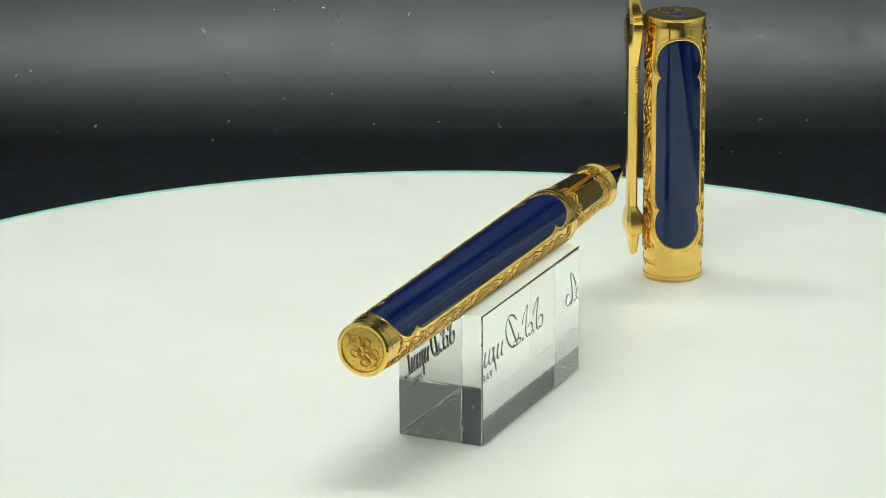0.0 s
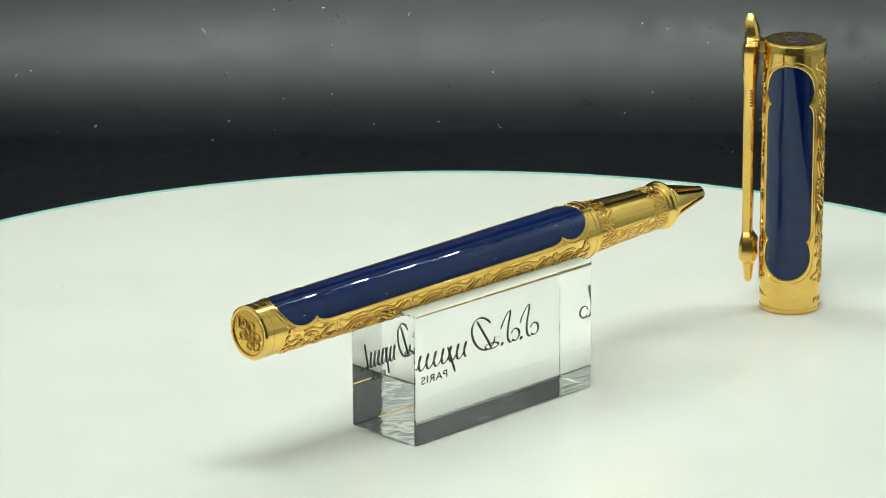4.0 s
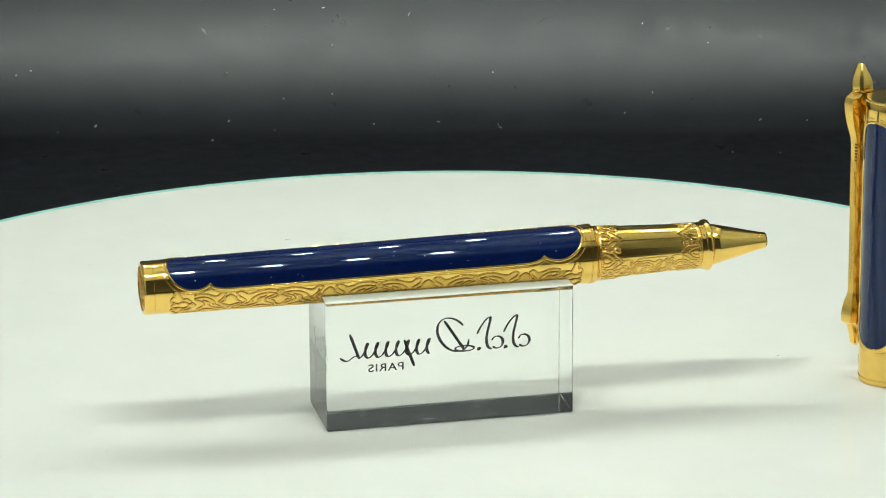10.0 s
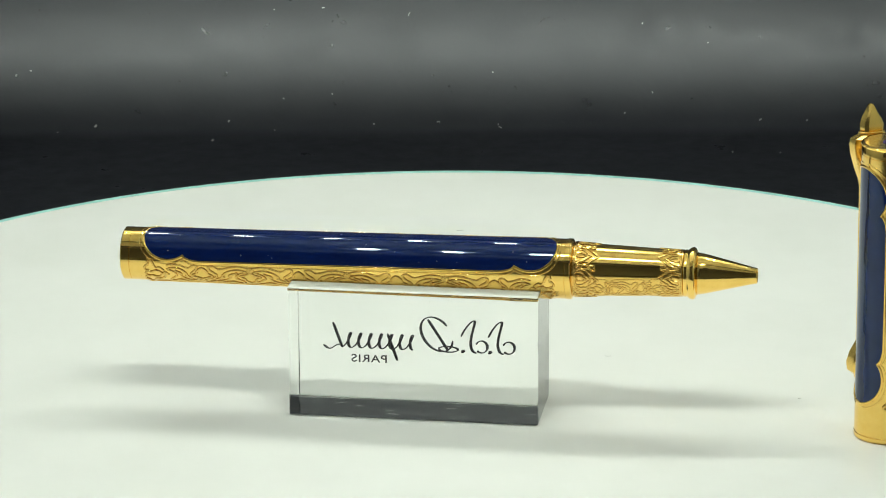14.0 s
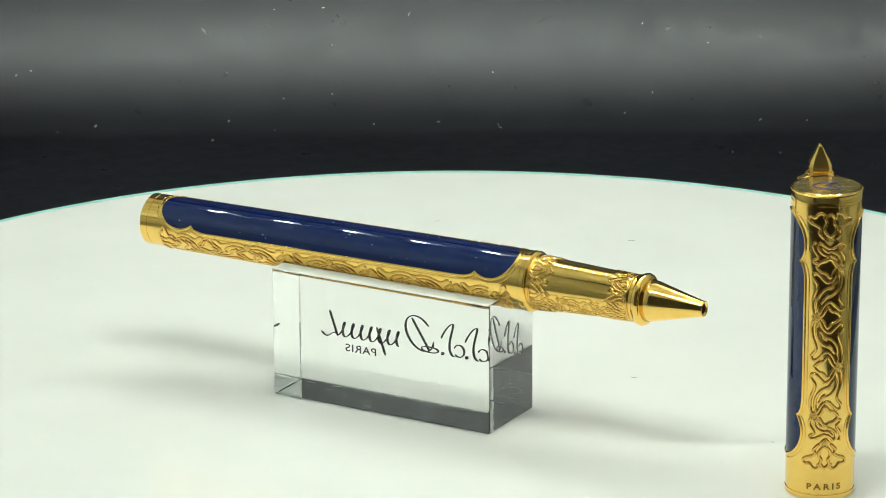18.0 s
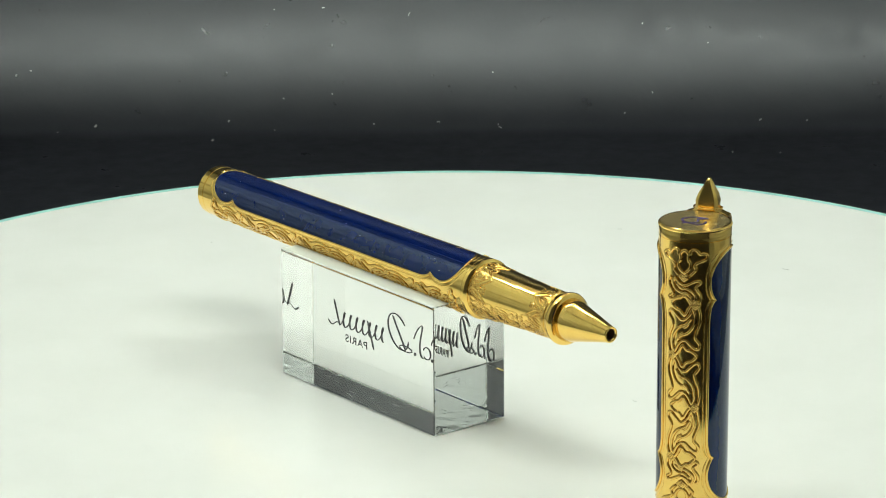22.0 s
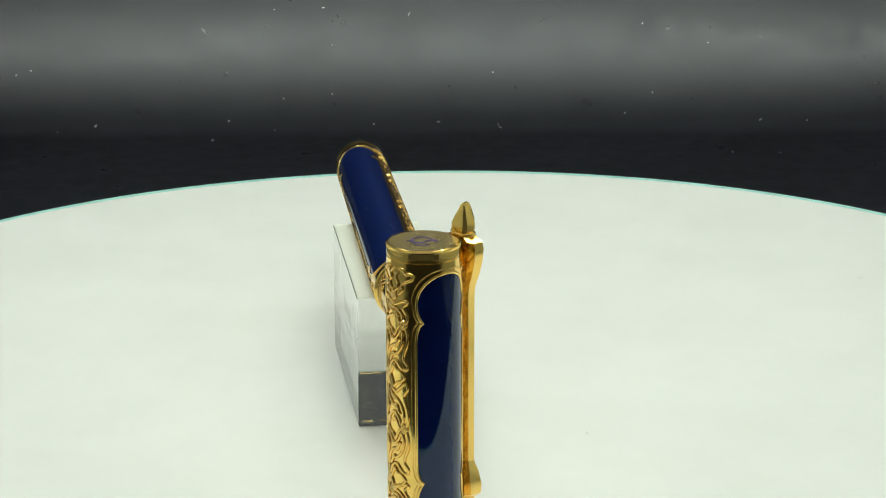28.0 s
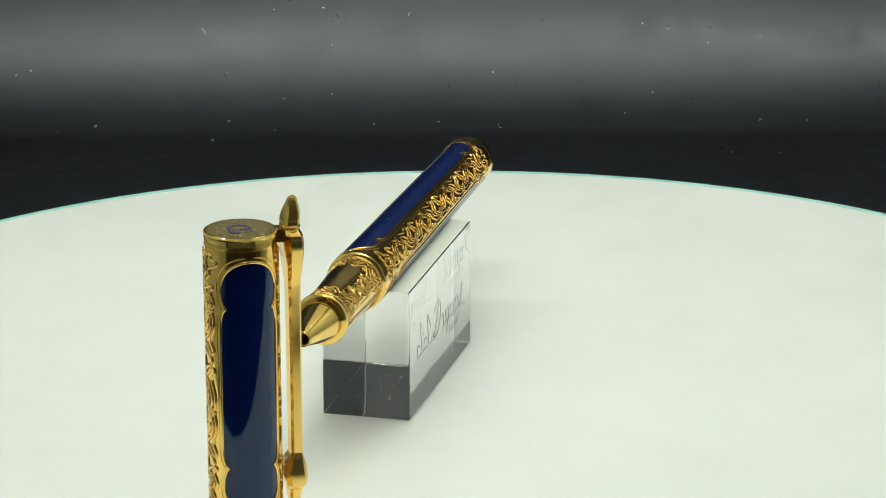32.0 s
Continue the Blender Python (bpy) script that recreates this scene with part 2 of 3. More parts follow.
def pen_width(pts, thin, thick):
    """Half widths along a flat stroke: thick where it runs up or down the slant, thin across."""
    wide = []
    for i in range(len(pts)):
        a, b = pts[max(i - 1, 0)], pts[min(i + 1, len(pts) - 1)]
        d = math.hypot(b[0] - a[0], b[1] - a[1]) or 1.0
        k = (0.35 * (b[0] - a[0]) + 0.94 * (b[1] - a[1])) / d
        wide.append(thin + (thick - thin) * k * k)
    n = len(wide) - 1
    return lambda u: wide[round(u * n)] * (0.55 if u in (0.0, 1.0) else 1.0)


def word_mesh(text, size, spread=1.0, bold=0.0):
    """Letters from the built-in font as flat vertices and faces in the XY plane, centred."""
    cu = bpy.data.curves.new("letters", "FONT")
    cu.body, cu.size, cu.align_x, cu.space_character, cu.offset = text, size, "CENTER", spread, bold
    ob = bpy.data.objects.new("letters", cu)
    scene.collection.objects.link(ob)
    me = bpy.data.meshes.new_from_object(ob.evaluated_get(bpy.context.evaluated_depsgraph_get()))
    geo = [v.co.copy() for v in me.vertices], [tuple(p.vertices) for p in me.polygons]
    bpy.data.objects.remove(ob)
    return geo


# ---------------------------------------------------------------- the box


SWEEP_Y = 0.307
FRONT_Y = -0.34  # the open front of the box
BACK_Y = 0.20  # where its silver lining ends


def sweep_path(floor_z):
    """The side view of the vinyl: flat, a tight bend, a slow curve and an upright rise, as (y, z)."""
    path, y, z = [(-0.80, floor_z), (SWEEP_Y, floor_z)], SWEEP_Y, floor_z
    for slope in range(2, 91, 2):
        step = radians(2) * (0.020 if slope < 32 else 0.020 + 0.10 * (slope - 32) / 18 if slope < 50 else 0.12 if slope < 64 else 0.02)
        y, z = y + step * math.cos(radians(slope)), z + step * math.sin(radians(slope))
        path.append((y, z))
    return path + [(y - 0.03, 0.405)]


def build_box():
    floor_z = -0.032
    # black vinyl sweep: flat below the platter, rising in a wide curve behind it
    path = sweep_path(floor_z)
    verts, faces = [], []
    for y, z in path:
        verts += [(-0.235, y, z), (0.235, y, z), (0.235, y + 0.001, z - 0.002), (-0.235, y + 0.001, z - 0.002)]
    for i in range(len(path) - 1):
        for k in range(4):
            a, b = i * 4 + k, i * 4 + (k + 1) % 4
            faces.append((a, b, b + 4, a + 4))
    faces += [(0, 1, 2, 3), tuple(len(verts) - 4 + k for k in range(4))]
    tagged(part("backdrop", (verts, faces), BLACK, sharp=60), "black vinyl sheet sweeping up behind the turntable", "backdrop", kind="structure")
    tagged(part("floor", box(-0.60, 0.60, -0.90, 0.70, floor_z - 0.03, floor_z - 0.0105), SILVER, smooth=False), "silver-lined floor of the photo box", "floor", kind="structure")
    # side linings with lengthwise pleats
    for name, face, out, seed in (("wall_left", -0.26, -0.03, 4), ("wall_right", 0.26, 0.03, 9)):
        rng = random.Random(seed)
        low, rows = floor_z - 0.01, 44
        verts = []
        for k in range(rows + 1):
            z = low + (0.41 - low) * k / rows
            x = face + rng.uniform(-0.004, 0.004) + 0.002 * math.sin(37 * z + seed)
            verts += [(x, FRONT_Y, z), (x, BACK_Y, z)]
        faces = [(2 * k, 2 * k + 1, 2 * k + 3, 2 * k + 2) for k in range(rows)]
        n = len(verts)
        verts += [(face + out, FRONT_Y, low), (face + out, BACK_Y, low), (face + out, BACK_Y, 0.41), (face + out, FRONT_Y, 0.41)]
        faces += [(n, n + 1, n + 2, n + 3), (0, 1, n + 1, n), (n - 2, n - 1, n + 2, n + 3)]
        faces += [tuple(range(0, n, 2)) + (n + 3, n), tuple(range(1, n, 2)) + (n + 2, n + 1)]
        tagged(part(name, (verts, faces), SILVER, smooth=False), "pleated silver lining of the photo box", "wall", kind="structure")
        # unseen panels added here; their dark colour stands for the lining's unlit rear
        x0, x1 = sorted((face, face + out))
        tagged(part(name + "_back", box(x0, x1, BACK_Y + 0.002, 0.68, low, 0.41), SHADE, smooth=False), "dark panel added beside the backdrop, unseen, for dark reflections", "wall", kind="structure")
    tagged(part("ceiling", box(-0.29, 0.29, FRONT_Y, 0.68, 0.412, 0.43), WHITE_TOP, smooth=False), "white-lined top of the photo box", "ceiling", kind="structure")
    tagged(part("wall_back", box(-0.29, 0.29, 0.685, 0.70, floor_z - 0.01, 0.43), BLACK, smooth=False), "black back of the photo box", "wall", kind="structure")
    # added, never in view: closes the front and sets what the gold reflects
    tagged(part("wall_front", box(-0.60, 0.60, -0.89, -0.87, floor_z - 0.01, 0.80), FRONT_SCREEN, smooth=False), "grey screen added behind the camera, unseen, for the reflections", "wall", kind="structure")
    # two bars of small bright lamps under the box's top
    bulb = turned(lathe([(-0.0006, 0.0029), (-0.0004, 0.0031), (0.0008, 0.0031)], 20, (True, True)), Matrix.Rotation(-math.pi / 2, 4, "Y"))
    for y, shift, glow, count in ((-0.128, -0.0046, LED, 8), (0.150, 0.0, LED_DIM, 16)):
        bar = tagged(new("led_bar"), "black aluminium bar with a row of small white lamps", "lamp", "bars of lamps")
        part("housing", joined([box(-0.20, 0.20, -0.008, 0.008, 0.0045, 0.014), box(-0.20, 0.20, -0.002, 0.002, 0.014, 0.045)]), HOUSING, bar, smooth=False)
        for k in range(count):
            x = (k - (count - 1) / 2) * 0.0262 + shift
            part("led", turned(bulb, Matrix.Translation((x, 0, 0))), glow, bar)
        bar.matrix_basis = pose(0, y, 0.335, 0, 0, 0)
    # lint on the vinyl, where it begins to rise
    rng = random.Random(7)
    geos = []
    line = sweep_path(floor_z)[1:34]
    for _ in range(30):
        k, f = rng.randrange(len(line) - 1), rng.random()
        (ya, za), (yb, zb) = line[k], line[k + 1]
        if k < 8:
            ya, za = ya - 0.05 * rng.random(), floor_z
        a = math.atan2(zb - za, yb - ya) if k >= 8 else 0.0
        x, y, z = rng.uniform(-0.16, 0.16), ya + f * (yb - ya), za + f * (zb - za) if k >= 8 else floor_z
        length, w, bend = rng.uniform(0.0001, 0.0006), rng.uniform(0, math.pi), rng.uniform(-0.5, 0.5)
        pts = []
        for u in (-1, -0.5, 0, 0.5, 1):
            d = length * u * math.sin(w + bend * u)
            pts.append(Vector((x + length * u * math.cos(w + bend * u), y + d * math.cos(a) - 0.00015 * math.sin(a), z + d * math.sin(a) + 0.00015 * math.cos(a))))
        geos.append(tube(pts, rng.uniform(0.00010, 0.00030), 6))
    tagged(part("lint", joined(geos), LINT), "pale specks of lint scattered on black vinyl", "lint", kind="stuff")


# ---------------------------------------------------------------- things on the platter


def build_platter():
    table = tagged(new("turntable"), "round white glossy turntable platter edged with a cyan lens fringe", "turntable")
    r = 0.1633
    prof = [(-0.0318, 0.0), (-0.0318, r - 0.001), (-0.0310, r), (-0.0012, r), (-0.0006, r - 0.0004), (0.0, r - 0.0010), (0.0, 0.10), (0.0, 0.05), (0.0, 0.0005)]
    up = Matrix.Rotation(-math.pi / 2, 4, "Y")
    part("platter", turned(lathe(prof, 256, (False, True)), up), PLATTER, table, sharp=40)
    # added ring that carries the lens's cyan colour fringe along the platter's edge
    ring = [(-0.0300, r + 0.0001), (-0.0300, r + 0.0006), (-0.0006, r + 0.0006), (0.0001, r + 0.0005), (0.0001, r + 0.0002), (-0.0004, r + 0.0001)]
    part("fringe_ring", turned(lathe(ring + ring[:1], 256), up), FRINGE, table, "thin added ring coloured as the lens fringe", sharp=40)
    return table


def build_dust():
    rng = random.Random(11)
    geos = []
    for k in range(9):
        a, d = rng.uniform(0, 2 * math.pi), 0.15 * math.sqrt(rng.random())
        x, y = d * math.cos(a), d * math.sin(a)
        length, w, bend = rng.uniform(0.0003, 0.0009), rng.uniform(0, math.pi), rng.uniform(-0.8, 0.8)
        pts = [Vector((x + length * u * math.cos(w + bend * u), y + length * u * math.sin(w + bend * u), 0.0002)) for u in (-1, -0.6, -0.2, 0.2, 0.6, 1)]
        geos.append(tube(pts, rng.uniform(0.00003, 0.00006), 5))
    return tagged(part("dust", joined(geos), LINT), "tiny grey hairs and specks on the white platter", "dust", kind="stuff")


BLOCK_L, BLOCK_W, BLOCK_H = 0.0517, 0.0185, 0.0277


def build_block():
    block = tagged(new("pen_rest"), "clear acrylic block with a grooved top and black print", "pen rest")
    w, h, g, gz = BLOCK_W / 2, BLOCK_H, 0.0064, 0.0316
    half = math.acos((gz - h) / g)
    prof = [(-w, 0.0), (w, 0.0), (w, h)]
    prof += [(g * math.sin(half * (1 - 2 * i / 20)), gz - g * math.cos(half * (1 - 2 * i / 20))) for i in range(21)]
    prof.append((-w, h))
    bm = bmesh.new()
    ends = [[bm.verts.new((x, y, z)) for y, z in prof] for x in (-BLOCK_L / 2, BLOCK_L / 2)]
    n = len(prof)
    for k in range(n):
        bm.faces.new((ends[0][k], ends[0][(k + 1) % n], ends[1][(k + 1) % n], ends[1][k]))
    bm.faces.new(ends[0])
    bm.faces.new(ends[1][::-1])
    bmesh.ops.recalc_face_normals(bm, faces=bm.faces)
    hard = [e for e in bm.edges if e.calc_face_angle(0) > radians(50)]
    bmesh.ops.bevel(bm, geom=hard, offset=0.0003, segments=2, affect="EDGES", profile=0.5)
    me = bpy.data.meshes.new("body")
    bm.to_mesh(me)
    bm.free()
    me.materials.append(ACRYLIC)
    me.materials.append(ACRYLIC_BASE)
    me.materials.append(ACRYLIC_TOP)
    for f in me.polygons:
        if f.normal.z < -0.9:
            f.material_index = 1
        elif f.normal.z > 0.4 and f.center.z > 0.02:
            f.material_index = 2
    body = new("body", me)
    body.parent = block
    body.location = (0, 0, 0.00025)
    # short scratches just above the underside
    rng = random.Random(3)
    geos = []
    for _ in range(22):
        x, yy, a, d = rng.uniform(-0.024, 0.024), rng.uniform(-0.0085, 0.0085), rng.uniform(-0.9, 0.9), rng.uniform(0.0003, 0.0016)
        geos.append(tube([(x - d * math.cos(a), yy - d * math.sin(a), 0.00036), (x + d * math.cos(a), yy + d * math.sin(a), 0.00036)], rng.uniform(0.00003, 0.00007), 4, False, 0.5, lambda p: Vector((0, 0, 1))))
    tagged(part("scratch", joined(geos), DUST, body, "pale short scratches"), kind="stuff")
    # the print, on the outside of one long face
    y = w - 0.00012
    wide, x0, base = 0.0405, 0.0200, 0.0113

    geos = [tube([(x0 - wide * a, y, base + wide * b) for a, b in pts], pen_width(pts, 0.00012, 0.00032), 6, False, 0.3, lambda p: Vector((0, 1, 0))) for pts in mark_strokes()]
    part("mark", joined(geos), INK, block, "flowing black mark")
    verts, faces = word_mesh("PARIS", 0.00235, 1.12, 0.00003)
    part("word", ([(-0.0110 - 1.2 * v.x, y, 0.0083 + v.y) for v in verts], faces), INK, block, "the word PARIS in black", smooth=False)
    return block


def build_pen():
    pen = tagged(new("rollerball_pen"), "gold pen with navy enamel panels resting on the block", "pen")
    length = 0.0936

    def rad(s):
        return 0.00548 + 0.00068 * max(0.0, min(1.0, s / length))

    prof = [(0.0, 0.0045), (0.0, 0.0051), (0.0003, rad(0))]
    prof += [(0.0019, rad(0)), (0.00195, rad(0) - 0.0001), (0.0021, rad(0) - 0.0001), (0.00215, rad(0))]
    prof += [(s, rad(s)) for s in [0.003 + (length - 0.006) * i / 24 for i in range(25)]]
    prof += [(length - 0.0013, rad(length)), (length - 0.00125, rad(length) - 0.00004), (length - 0.0011, rad(length) - 0.00004), (length - 0.00105, rad(length) + 0.00008),
             (length - 0.0002, rad(length) + 0.00008), (length, rad(length) - 0.0001), (length + 0.0002, 0.00572), (length + 0.0003, 0.00545)]
    part("barrel", lathe(prof, 128), GOLD, pen, sharp=35)
    # the angle runs from +Y over +Z; the camera side is -Y
    win_mids = (radians(180 - 60), radians(360 - 60))
    for mid in win_mids:
        geo, outline = window_geo(0.0047, 0.0908, rad, mid, 0.0054, 0.0056, 0.00004)
        panel = part("enamel_panel", geo, ENAMEL, pen, "navy blue enamel")
        rng = random.Random(5)
        specks = [tube([wrap(x, a, rad, mid, 0.00008), wrap(x + rng.uniform(0.0001, 0.0003), a + rng.uniform(-0.0001, 0.0002), rad, mid, 0.00008)], rng.uniform(0.00003, 0.00006), 4, False, 0.6, radial)
                  for x, a in [(rng.uniform(0.010, 0.086), rng.uniform(-0.0045, 0.0045)) for _ in range(20)]]
        tagged(part("speck", joined(specks), DUST, panel, "scattered pale dust specks"), kind="stuff")
        pts = [wrap(s, a, rad, mid, 0.00004) for s, a in outline]
        part("panel_border", tube(pts, 0.00028, 8, True, 0.4, radial), GOLD, panel, "raised gold edge")
        far = [wrap(s - 0.00065 * (1 if s < 0.01 else -1 if s > 0.085 else 0), a + 0.00075 * (1 if a > 0 else -1 if a < 0 else 0), rad, mid, 0.0) for s, a in outline]
        part("panel_border", tube(far, 0.00014, 6, True, 0.5, radial), GOLD, panel, "thin outer gold line")
    for mid in (win_mids[0] + math.pi / 2, win_mids[1] + math.pi / 2):
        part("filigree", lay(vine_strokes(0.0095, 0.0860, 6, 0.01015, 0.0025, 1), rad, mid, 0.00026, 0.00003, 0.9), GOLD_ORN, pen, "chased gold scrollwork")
    # end plate with its emblem
    plate = part("end_plate", lathe([(0.0002, 0.0048), (0.00015, 0.0040), (0.0001, 0.0)], 64), GOLD_SATIN, pen, "satin gold disc")
    geos = [tube([(0.0, 0.0045 * math.cos(2 * math.pi * i / 64), 0.0045 * math.sin(2 * math.pi * i / 64)) for i in range(64)], 0.00013, 6, True, 1, lambda p: Vector((-1, 0, 0)))]

    def flat_line(pts, thick=0.00014, closed=False):
        """A line on the plate; p points to the leaf's tip and q across, in millimetres."""
        k = math.sqrt(0.5) * 0.001
        return tube([(0.0, k * (p + q), k * (p - q)) for p, q in pts], thick, 6, closed, 1, lambda v: Vector((-1, 0, 0)))

    def coil(p, q, r, a0, turns, way):
        return flat_line([(p + r * (1 - 0.55 * u) * math.cos(radians(a0) + way * 2 * math.pi * turns * u), q + r * (1 - 0.55 * u) * math.sin(radians(a0) + way * 2 * math.pi * turns * u)) for u in [i / 30 for i in range(31)]])

    geos.append(flat_line(smooth_line(((4.0, 0.0), (3.2, 0.55), (2.5, 1.25), (1.7, 1.0), (1.2, 0.3)))))
    geos.append(flat_line(smooth_line(((4.0, 0.0), (3.2, -0.55), (2.5, -1.25), (1.7, -1.0), (1.2, -0.3)))))
    geos.append(flat_line(((3.0, 0.0), (2.45, 0.5), (1.95, 0.0), (2.45, -0.5)), 0.00013, True))
    for v in (1, -1):
        geos.append(coil(0.45, v * 1.75, 1.15, 180, 1.45, v))
        geos.append(coil(-1.95, v * 1.45, 1.15, 0, 1.45, -v))
        geos.append(flat_line(smooth_line(((0.9, v * 0.2), (0.1, v * 0.55), (-0.7, 0.0), (-1.5, -v * 0.55), (-2.4, -v * 0.2)))))
        geos.append(flat_line(smooth_line(((-2.6, v * 0.4), (-3.2, v * 1.0), (-3.7, v * 0.7), (-3.6, v * 0.2), (-4.1, 0.0)))))
    part("emblem", joined(geos), GOLD_LINE, plate, "engraved quatrefoil outline")

    # grip
    def grip(s):
        return 0.00558 - 0.00095 * max(0.0, min(1.0, (s - length) / 0.0228))

    prof = [(length - 0.001, 0.0050), (length + 0.0001, 0.0054), (length + 0.0003, grip(length))]
    prof += [(length + 0.0228 * i / 10, grip(length + 0.0228 * i / 10)) for i in range(1, 11)]
    grip_part = part("grip", lathe(prof, 96), GOLD, pen, sharp=35)
    for x, toward, h, r in ((length + 0.0006, 1, 0.0050, 0.00555), (length + 0.0225, -1, 0.0048, 0.00468)):
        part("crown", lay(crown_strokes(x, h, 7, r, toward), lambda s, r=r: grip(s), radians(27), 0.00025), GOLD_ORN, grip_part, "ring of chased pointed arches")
    for mid in (win_mids[0] + math.pi / 2, win_mids[1] + math.pi / 2):
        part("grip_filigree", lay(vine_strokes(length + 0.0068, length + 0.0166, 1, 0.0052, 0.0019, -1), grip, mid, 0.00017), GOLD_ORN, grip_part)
        edge = [(length + 0.0055 + 0.0125 * u, 0.0024 - 0.0007 * (math.exp(-((u - 0.2) / 0.04) ** 2) + math.exp(-((u - 0.8) / 0.04) ** 2))) for u in [i / 40 for i in range(41)]]
        part("grip_border", lay([(edge, False), ([(s, -a) for s, a in edge], False)], grip, mid, 0.00013), GOLD, grip_part)
    # collar, cone and tip
    c0 = length + 0.0228
    prof = [(c0 - 0.0003, 0.0044), (c0, 0.0047), (c0 + 0.0003, 0.0049), (c0 + 0.0006, 0.0047), (c0 + 0.0009, 0.0050), (c0 + 0.0013, 0.00528), (c0 + 0.0018, 0.00535),
            (c0 + 0.0022, 0.0052), (c0 + 0.0025, 0.0047), (c0 + 0.0026, 0.0042)]
    part("collar", lathe(prof, 96), GOLD, pen)
    tip = 0.1312
    prof = [(c0 + 0.0024, 0.0042), (c0 + 0.0025, 0.00438), (c0 + 0.0045, 0.0040), (tip - 0.0020, 0.0020), (tip - 0.0004, 0.00165), (tip - 0.0001, 0.0016), (tip, 0.00145), (tip - 0.0001, 0.0012), (tip - 0.003, 0.0011)]
    cone = part("cone", lathe(prof, 96), GOLD, pen)
    part("bore", lathe([(tip - 0.0004, 0.00118), (tip - 0.0015, 0.0010), (tip - 0.003, 0.0)], 48), BORE, cone, "dark opening of the tip")
    return pen


CAP_H, CAP_R = 0.0617, 0.0067


def build_cap():
    cap = tagged(new("pen_cap"), "gold pen cap with navy enamel panels standing upright", "pen cap")
    up = Matrix.Rotation(-math.pi / 2, 4, "Y")

    def rad(s):
        return CAP_R + 0.00008 * s / CAP_H

    def stood(name, geo, mat, label="", sharp=None, smooth=True, under=None):
        return part(name, turned(geo, up), mat, under or cap, label, smooth, sharp)

    prof = [(0.0, 0.0058), (0.0, rad(0) - 0.0003), (0.0003, rad(0) + 0.00005), (0.0011, rad(0) + 0.00005), (0.00115, rad(0) - 0.00005), (0.0013, rad(0) - 0.00005), (0.00135, rad(0))]
    prof += [(s, rad(s)) for s in [0.002 + 0.057 * i / 16 for i in range(17)]]
    prof += [(CAP_H - 0.0024, rad(CAP_H)), (CAP_H - 0.00235, rad(CAP_H) - 0.0001), (CAP_H - 0.0022, rad(CAP_H) - 0.0001), (CAP_H - 0.00215, rad(CAP_H)),
             (CAP_H - 0.0004, rad(CAP_H)), (CAP_H - 0.0001, rad(CAP_H) - 0.0002), (CAP_H, rad(CAP_H) - 0.0005)]
    stood("shell", lathe(prof, 128), GOLD, sharp=35)
    top_plate = stood("top_plate", lathe([(CAP_H, rad(CAP_H) - 0.0005), (CAP_H - 0.00005, 0.003), (CAP_H - 0.00005, 0.0)], 96), GOLD_TOP, "mirror gold disc")
    # the turn in the lathe's frame: +Z of the lathe becomes -X, so angles are counted from +Y to -X
    def mid_of(deg):
        return radians(deg - 90)

    for deg in (7 + 90, 7 - 90):
        geo, outline = window_geo(0.0079, 0.0573, rad, mid_of(deg), 0.0058, 0.0059, 0.00004)
        panel = stood("enamel_panel", geo, ENAMEL, "navy blue enamel")
        stood("panel_border", tube([wrap(s, a, rad, mid_of(deg), 0.00004) for s, a in outline], 0.00028, 8, True, 0.8, radial), GOLD, "raised gold edge", under=panel)
        far = [wrap(s - 0.0007 * (1 if s < 0.014 else -1 if s > 0.051 else 0), a + 0.0008 * (1 if a > 0 else -1 if a < 0 else 0), rad, mid_of(deg), 0.0) for s, a in outline]
        stood("panel_border", tube(far, 0.00014, 6, True, 0.7, radial), GOLD, "thin outer gold line", under=panel)
    for deg in (7, 187):
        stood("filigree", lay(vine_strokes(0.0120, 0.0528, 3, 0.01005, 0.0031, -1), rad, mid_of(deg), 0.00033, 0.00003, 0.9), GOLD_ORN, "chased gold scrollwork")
    # finely milled edge of the top
    teeth, rings = 180, ((CAP_H - 0.00055, 0.00002), (CAP_H - 0.0003, 0.00006), (CAP_H - 0.00002, -0.00018))
    verts, faces = [], []
    for h, out in rings:
        for j in range(teeth):
            w = 2 * math.pi * j / teeth
            q = rad(CAP_H) + out + (0.00006 if j % 2 else 0.0)
            verts.append((h, q * math.cos(w), q * math.sin(w)))
    for i in range(2):
        for j in range(teeth):
            k = (j + 1) % teeth
            faces.append((i * teeth + j, i * teeth + k, (i + 1) * teeth + k, (i + 1) * teeth + j))
    stood("milled_edge", (verts, faces), GOLD, "finely milled gold edge", smooth=False, under=top_plate)
    # engraved word and mark near the mouth
    verts, faces = word_mesh("PARIS", 0.0017, 1.45, 0.00004)
    stood("word", ([wrap(0.0023 + v.y, 1.2 * v.x, rad, mid_of(7), 0.00003) for v in verts], faces), GOLD_DARK, "the word PARIS engraved", smooth=False)
    geos = [tube([wrap(0.0036 + 0.0112 * b, 0.0112 * (a - 0.5), rad, mid_of(187), 0.0) for a, b in pts], 0.00009, 5, False, 0.6, radial) for pts in mark_strokes()]
    stood("mark", joined(geos), GOLD_DARK, "flowing engraved mark")
    # violet emblem on the top
    z = CAP_H + 0.00002
    spin = Matrix.Rotation(radians(170.3), 2)
    curls = (((-2.7, 1.2), (-1.4, -0.4), (-0.3, -0.8), (0.9, 0.0), (2.3, -1.4)), ((-2.0, 0.0), (-1.5, 1.8), (-0.2, 2.5), (1.5, 1.4), (2.3, -1.3)), ((-2.0, 0.0), (-1.9, -1.7), (-0.9, -2.5), (0.3, -2.1)))
    lines = [[spin @ Vector(p) * 0.001 for p in smooth_line(q, 6)] for q in curls]
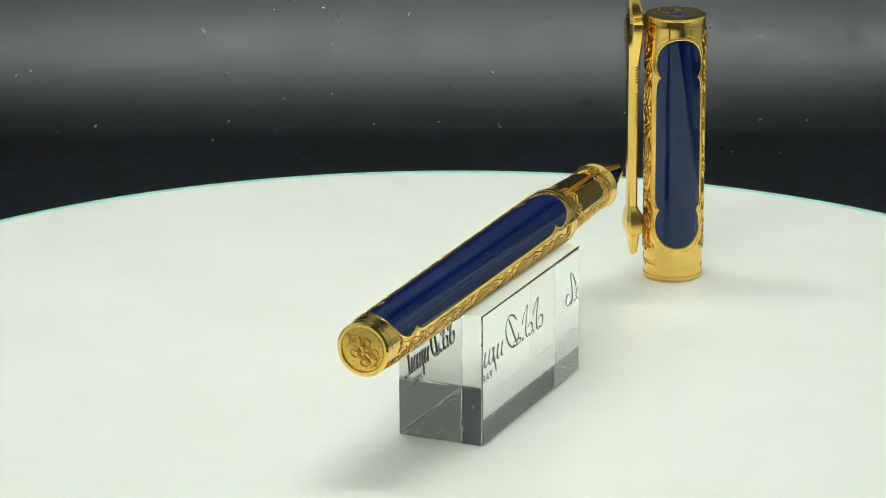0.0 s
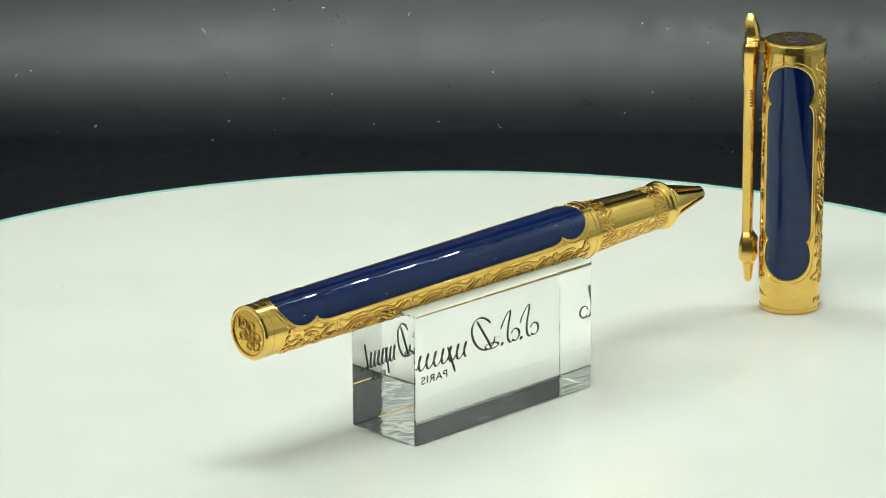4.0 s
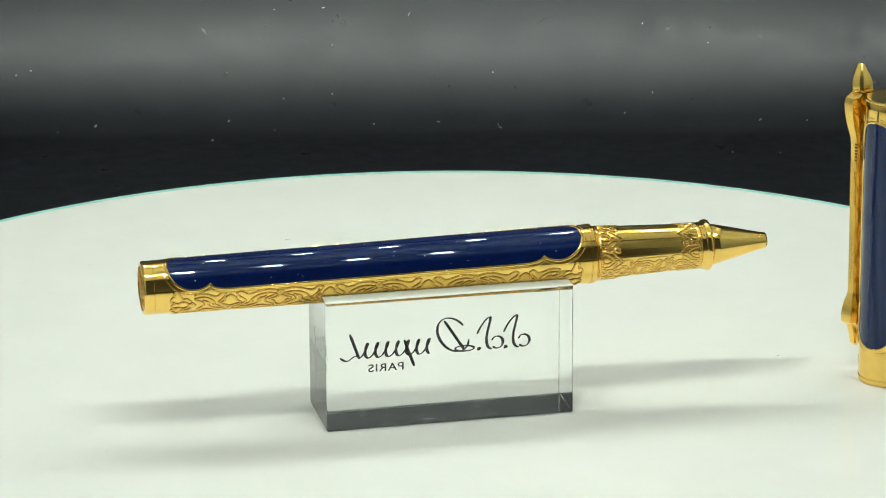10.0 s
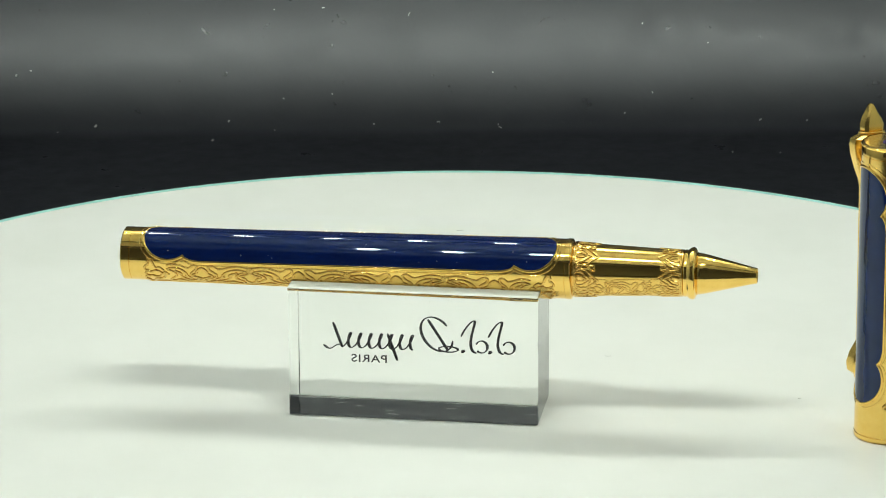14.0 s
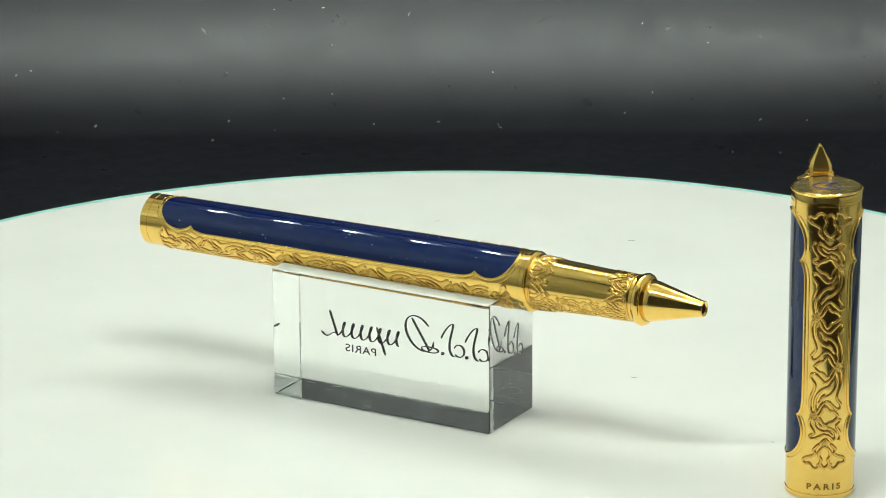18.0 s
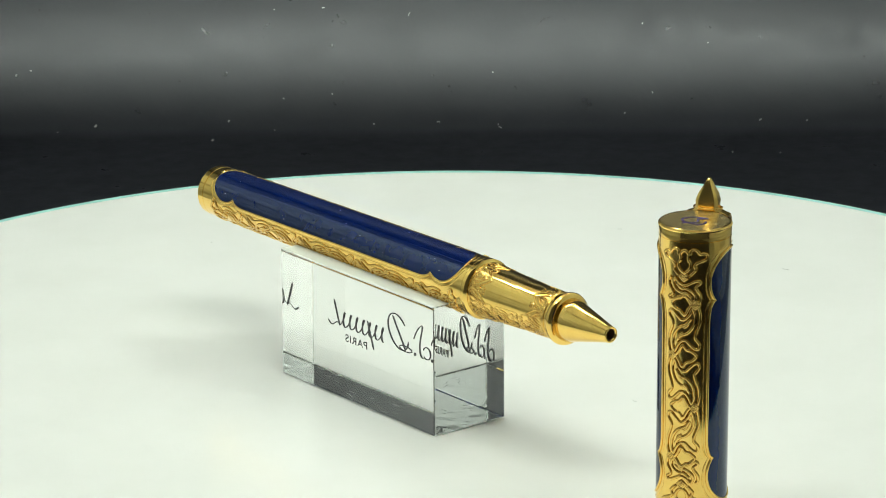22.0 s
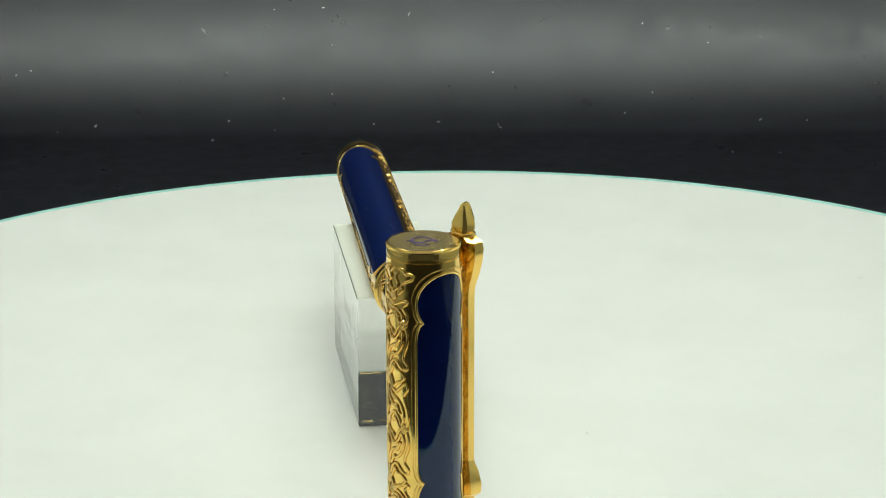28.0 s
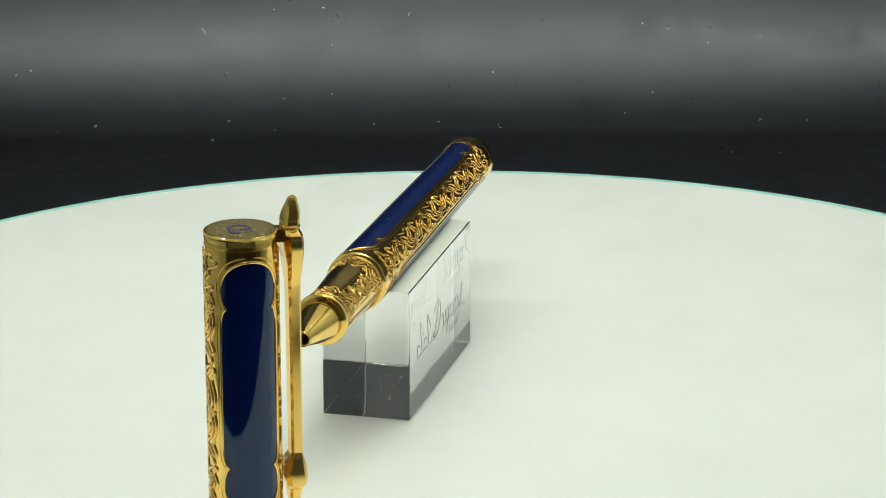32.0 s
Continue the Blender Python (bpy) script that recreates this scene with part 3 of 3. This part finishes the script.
    stood("emblem", joined([tube([(z, p.y, -p.x) for p in q], 0.00019, 6, False, 0.3, lambda p: Vector((1, 0, 0))) for q in lines]), VIOLET, "violet looped emblem", under=top_plate)
    # clip: sections (height, half width, inner and outer distance from the axis)
    rows = [(0.0053, 0.0004, 0.0090, 0.0099), (0.0060, 0.0011, 0.0086, 0.0102), (0.0085, 0.0017, 0.0083, 0.0104), (0.0100, 0.0021, 0.0082, 0.0107), (0.0112, 0.0035, 0.0075, 0.0113),
            (0.0130, 0.0037, 0.0072, 0.0114), (0.0152, 0.0030, 0.0076, 0.0112), (0.0166, 0.0021, 0.0085, 0.0109), (0.0172, 0.0017, 0.0087, 0.0109),
            (0.0250, 0.0017, 0.0087, 0.0109), (0.0400, 0.0018, 0.0087, 0.0110), (0.0500, 0.0019, 0.0086, 0.0110), (0.0515, 0.0022, 0.0085, 0.0110), (0.0540, 0.0032, 0.0083, 0.0112),
            (0.0570, 0.0041, 0.0081, 0.0113), (0.0592, 0.0044, 0.0079, 0.0113), (0.0604, 0.0042, 0.0079, 0.0111), (0.0611, 0.0026, 0.0080, 0.0109), (0.0618, 0.0021, 0.0079, 0.0109),
            (0.0630, 0.0022, 0.0080, 0.0110), (0.0642, 0.0018, 0.0083, 0.0111), (0.0656, 0.0010, 0.0088, 0.0110), (0.0667, 0.0005, 0.0092, 0.0108), (0.0671, 0.0002, 0.0096, 0.0105)]
    verts, faces, m = [], [], 8
    for z, hw, a, b in rows:
        mid, ht = (a + b) / 2, (b - a) / 2
        for u, v in ((1, 0.62), (0.7, 1), (-0.7, 1), (-1, 0.62), (-1, -0.62), (-0.7, -1), (0.7, -1), (1, -0.62)):
            verts.append((mid + ht * v, hw * u, z))
    for i in range(len(rows) - 1):
        for k in range(m):
            p, q = i * m + k, i * m + (k + 1) % m
            faces.append((p, q, q + m, p + m))
    faces += [tuple(range(m)), tuple((len(rows) - 1) * m + k for k in range(m))]
    turn = Matrix.Rotation(radians(189), 4, "Z")
    clip = part("clip", turned((verts, faces), turn), GOLD_CLIP, cap, "gold clip with leaf-shaped ends", sharp=28)
    # small engraved words on one flank; the number after them is left as bars
    def flank(z):
        return 0.0018 + 0.0001 * (z - 0.040) / 0.010 + 0.00003

    verts, faces = word_mesh("MADE IN FRANCE", 0.00095)
    part("word", turned(([(0.00955 - v.y, flank(0.0402 + v.x), 0.0402 + v.x) for v in verts], faces), turn), GOLD_DARK, clip, "the words MADE IN FRANCE engraved", smooth=False)
    bars = [box(0.0089, 0.00955, 0.00180, flank(0.050), z, z + 0.0004) for z in (0.0463, 0.0470, 0.0477, 0.0484, 0.0491, 0.0498, 0.0505)]
    part("number_bars", turned(joined(bars), turn), GOLD_DARK, clip, "small engraved bars", smooth=False)
    band = [(0.00945 + 0.0017 * math.cos(w), 0.0027 * math.sin(w), 0.0616) for w in [2 * math.pi * i / 32 for i in range(32)]]
    part("clip_band", turned(tube(band, 0.00017, 8, True), turn), GOLD, clip, "raised gold band")
    bridge = joined([box(0.0058, 0.0086, -0.0015, 0.0015, 0.0588, 0.0613)])
    part("clip_bridge", turned(bridge, turn), GOLD, clip, smooth=False)
    return cap


build_box()
turntable = build_platter()
dust = build_dust()
pen_rest = build_block()
rollerball_pen = build_pen()
pen_cap = build_cap()

# ---------------------------------------------------------------- motion
RATE = -5.3216  # degrees a second


def motions():
    """Everything on the platter turns with it, at one steady rate."""
    start = ((turntable, Matrix.Identity(4)), (dust, Matrix.Identity(4)),
             (pen_rest, pose(0.00906, -0.00851, 0, 0, 0, 65.96)),
             (rollerball_pen, Matrix.Translation((-0.01630, -0.06477, 0.03085)) @ pose(0, 0, 0, 0, -0.30, 65.71)),
             (pen_cap, pose(0.0519, 0.0781, 0.00002, 0, 0, 0)))
    for thing, first in start:
        walk(thing, [(0.5 * k, pose(0, 0, 0, 0, 0, RATE * 0.5 * k) @ first) for k in range(65)])


motions()
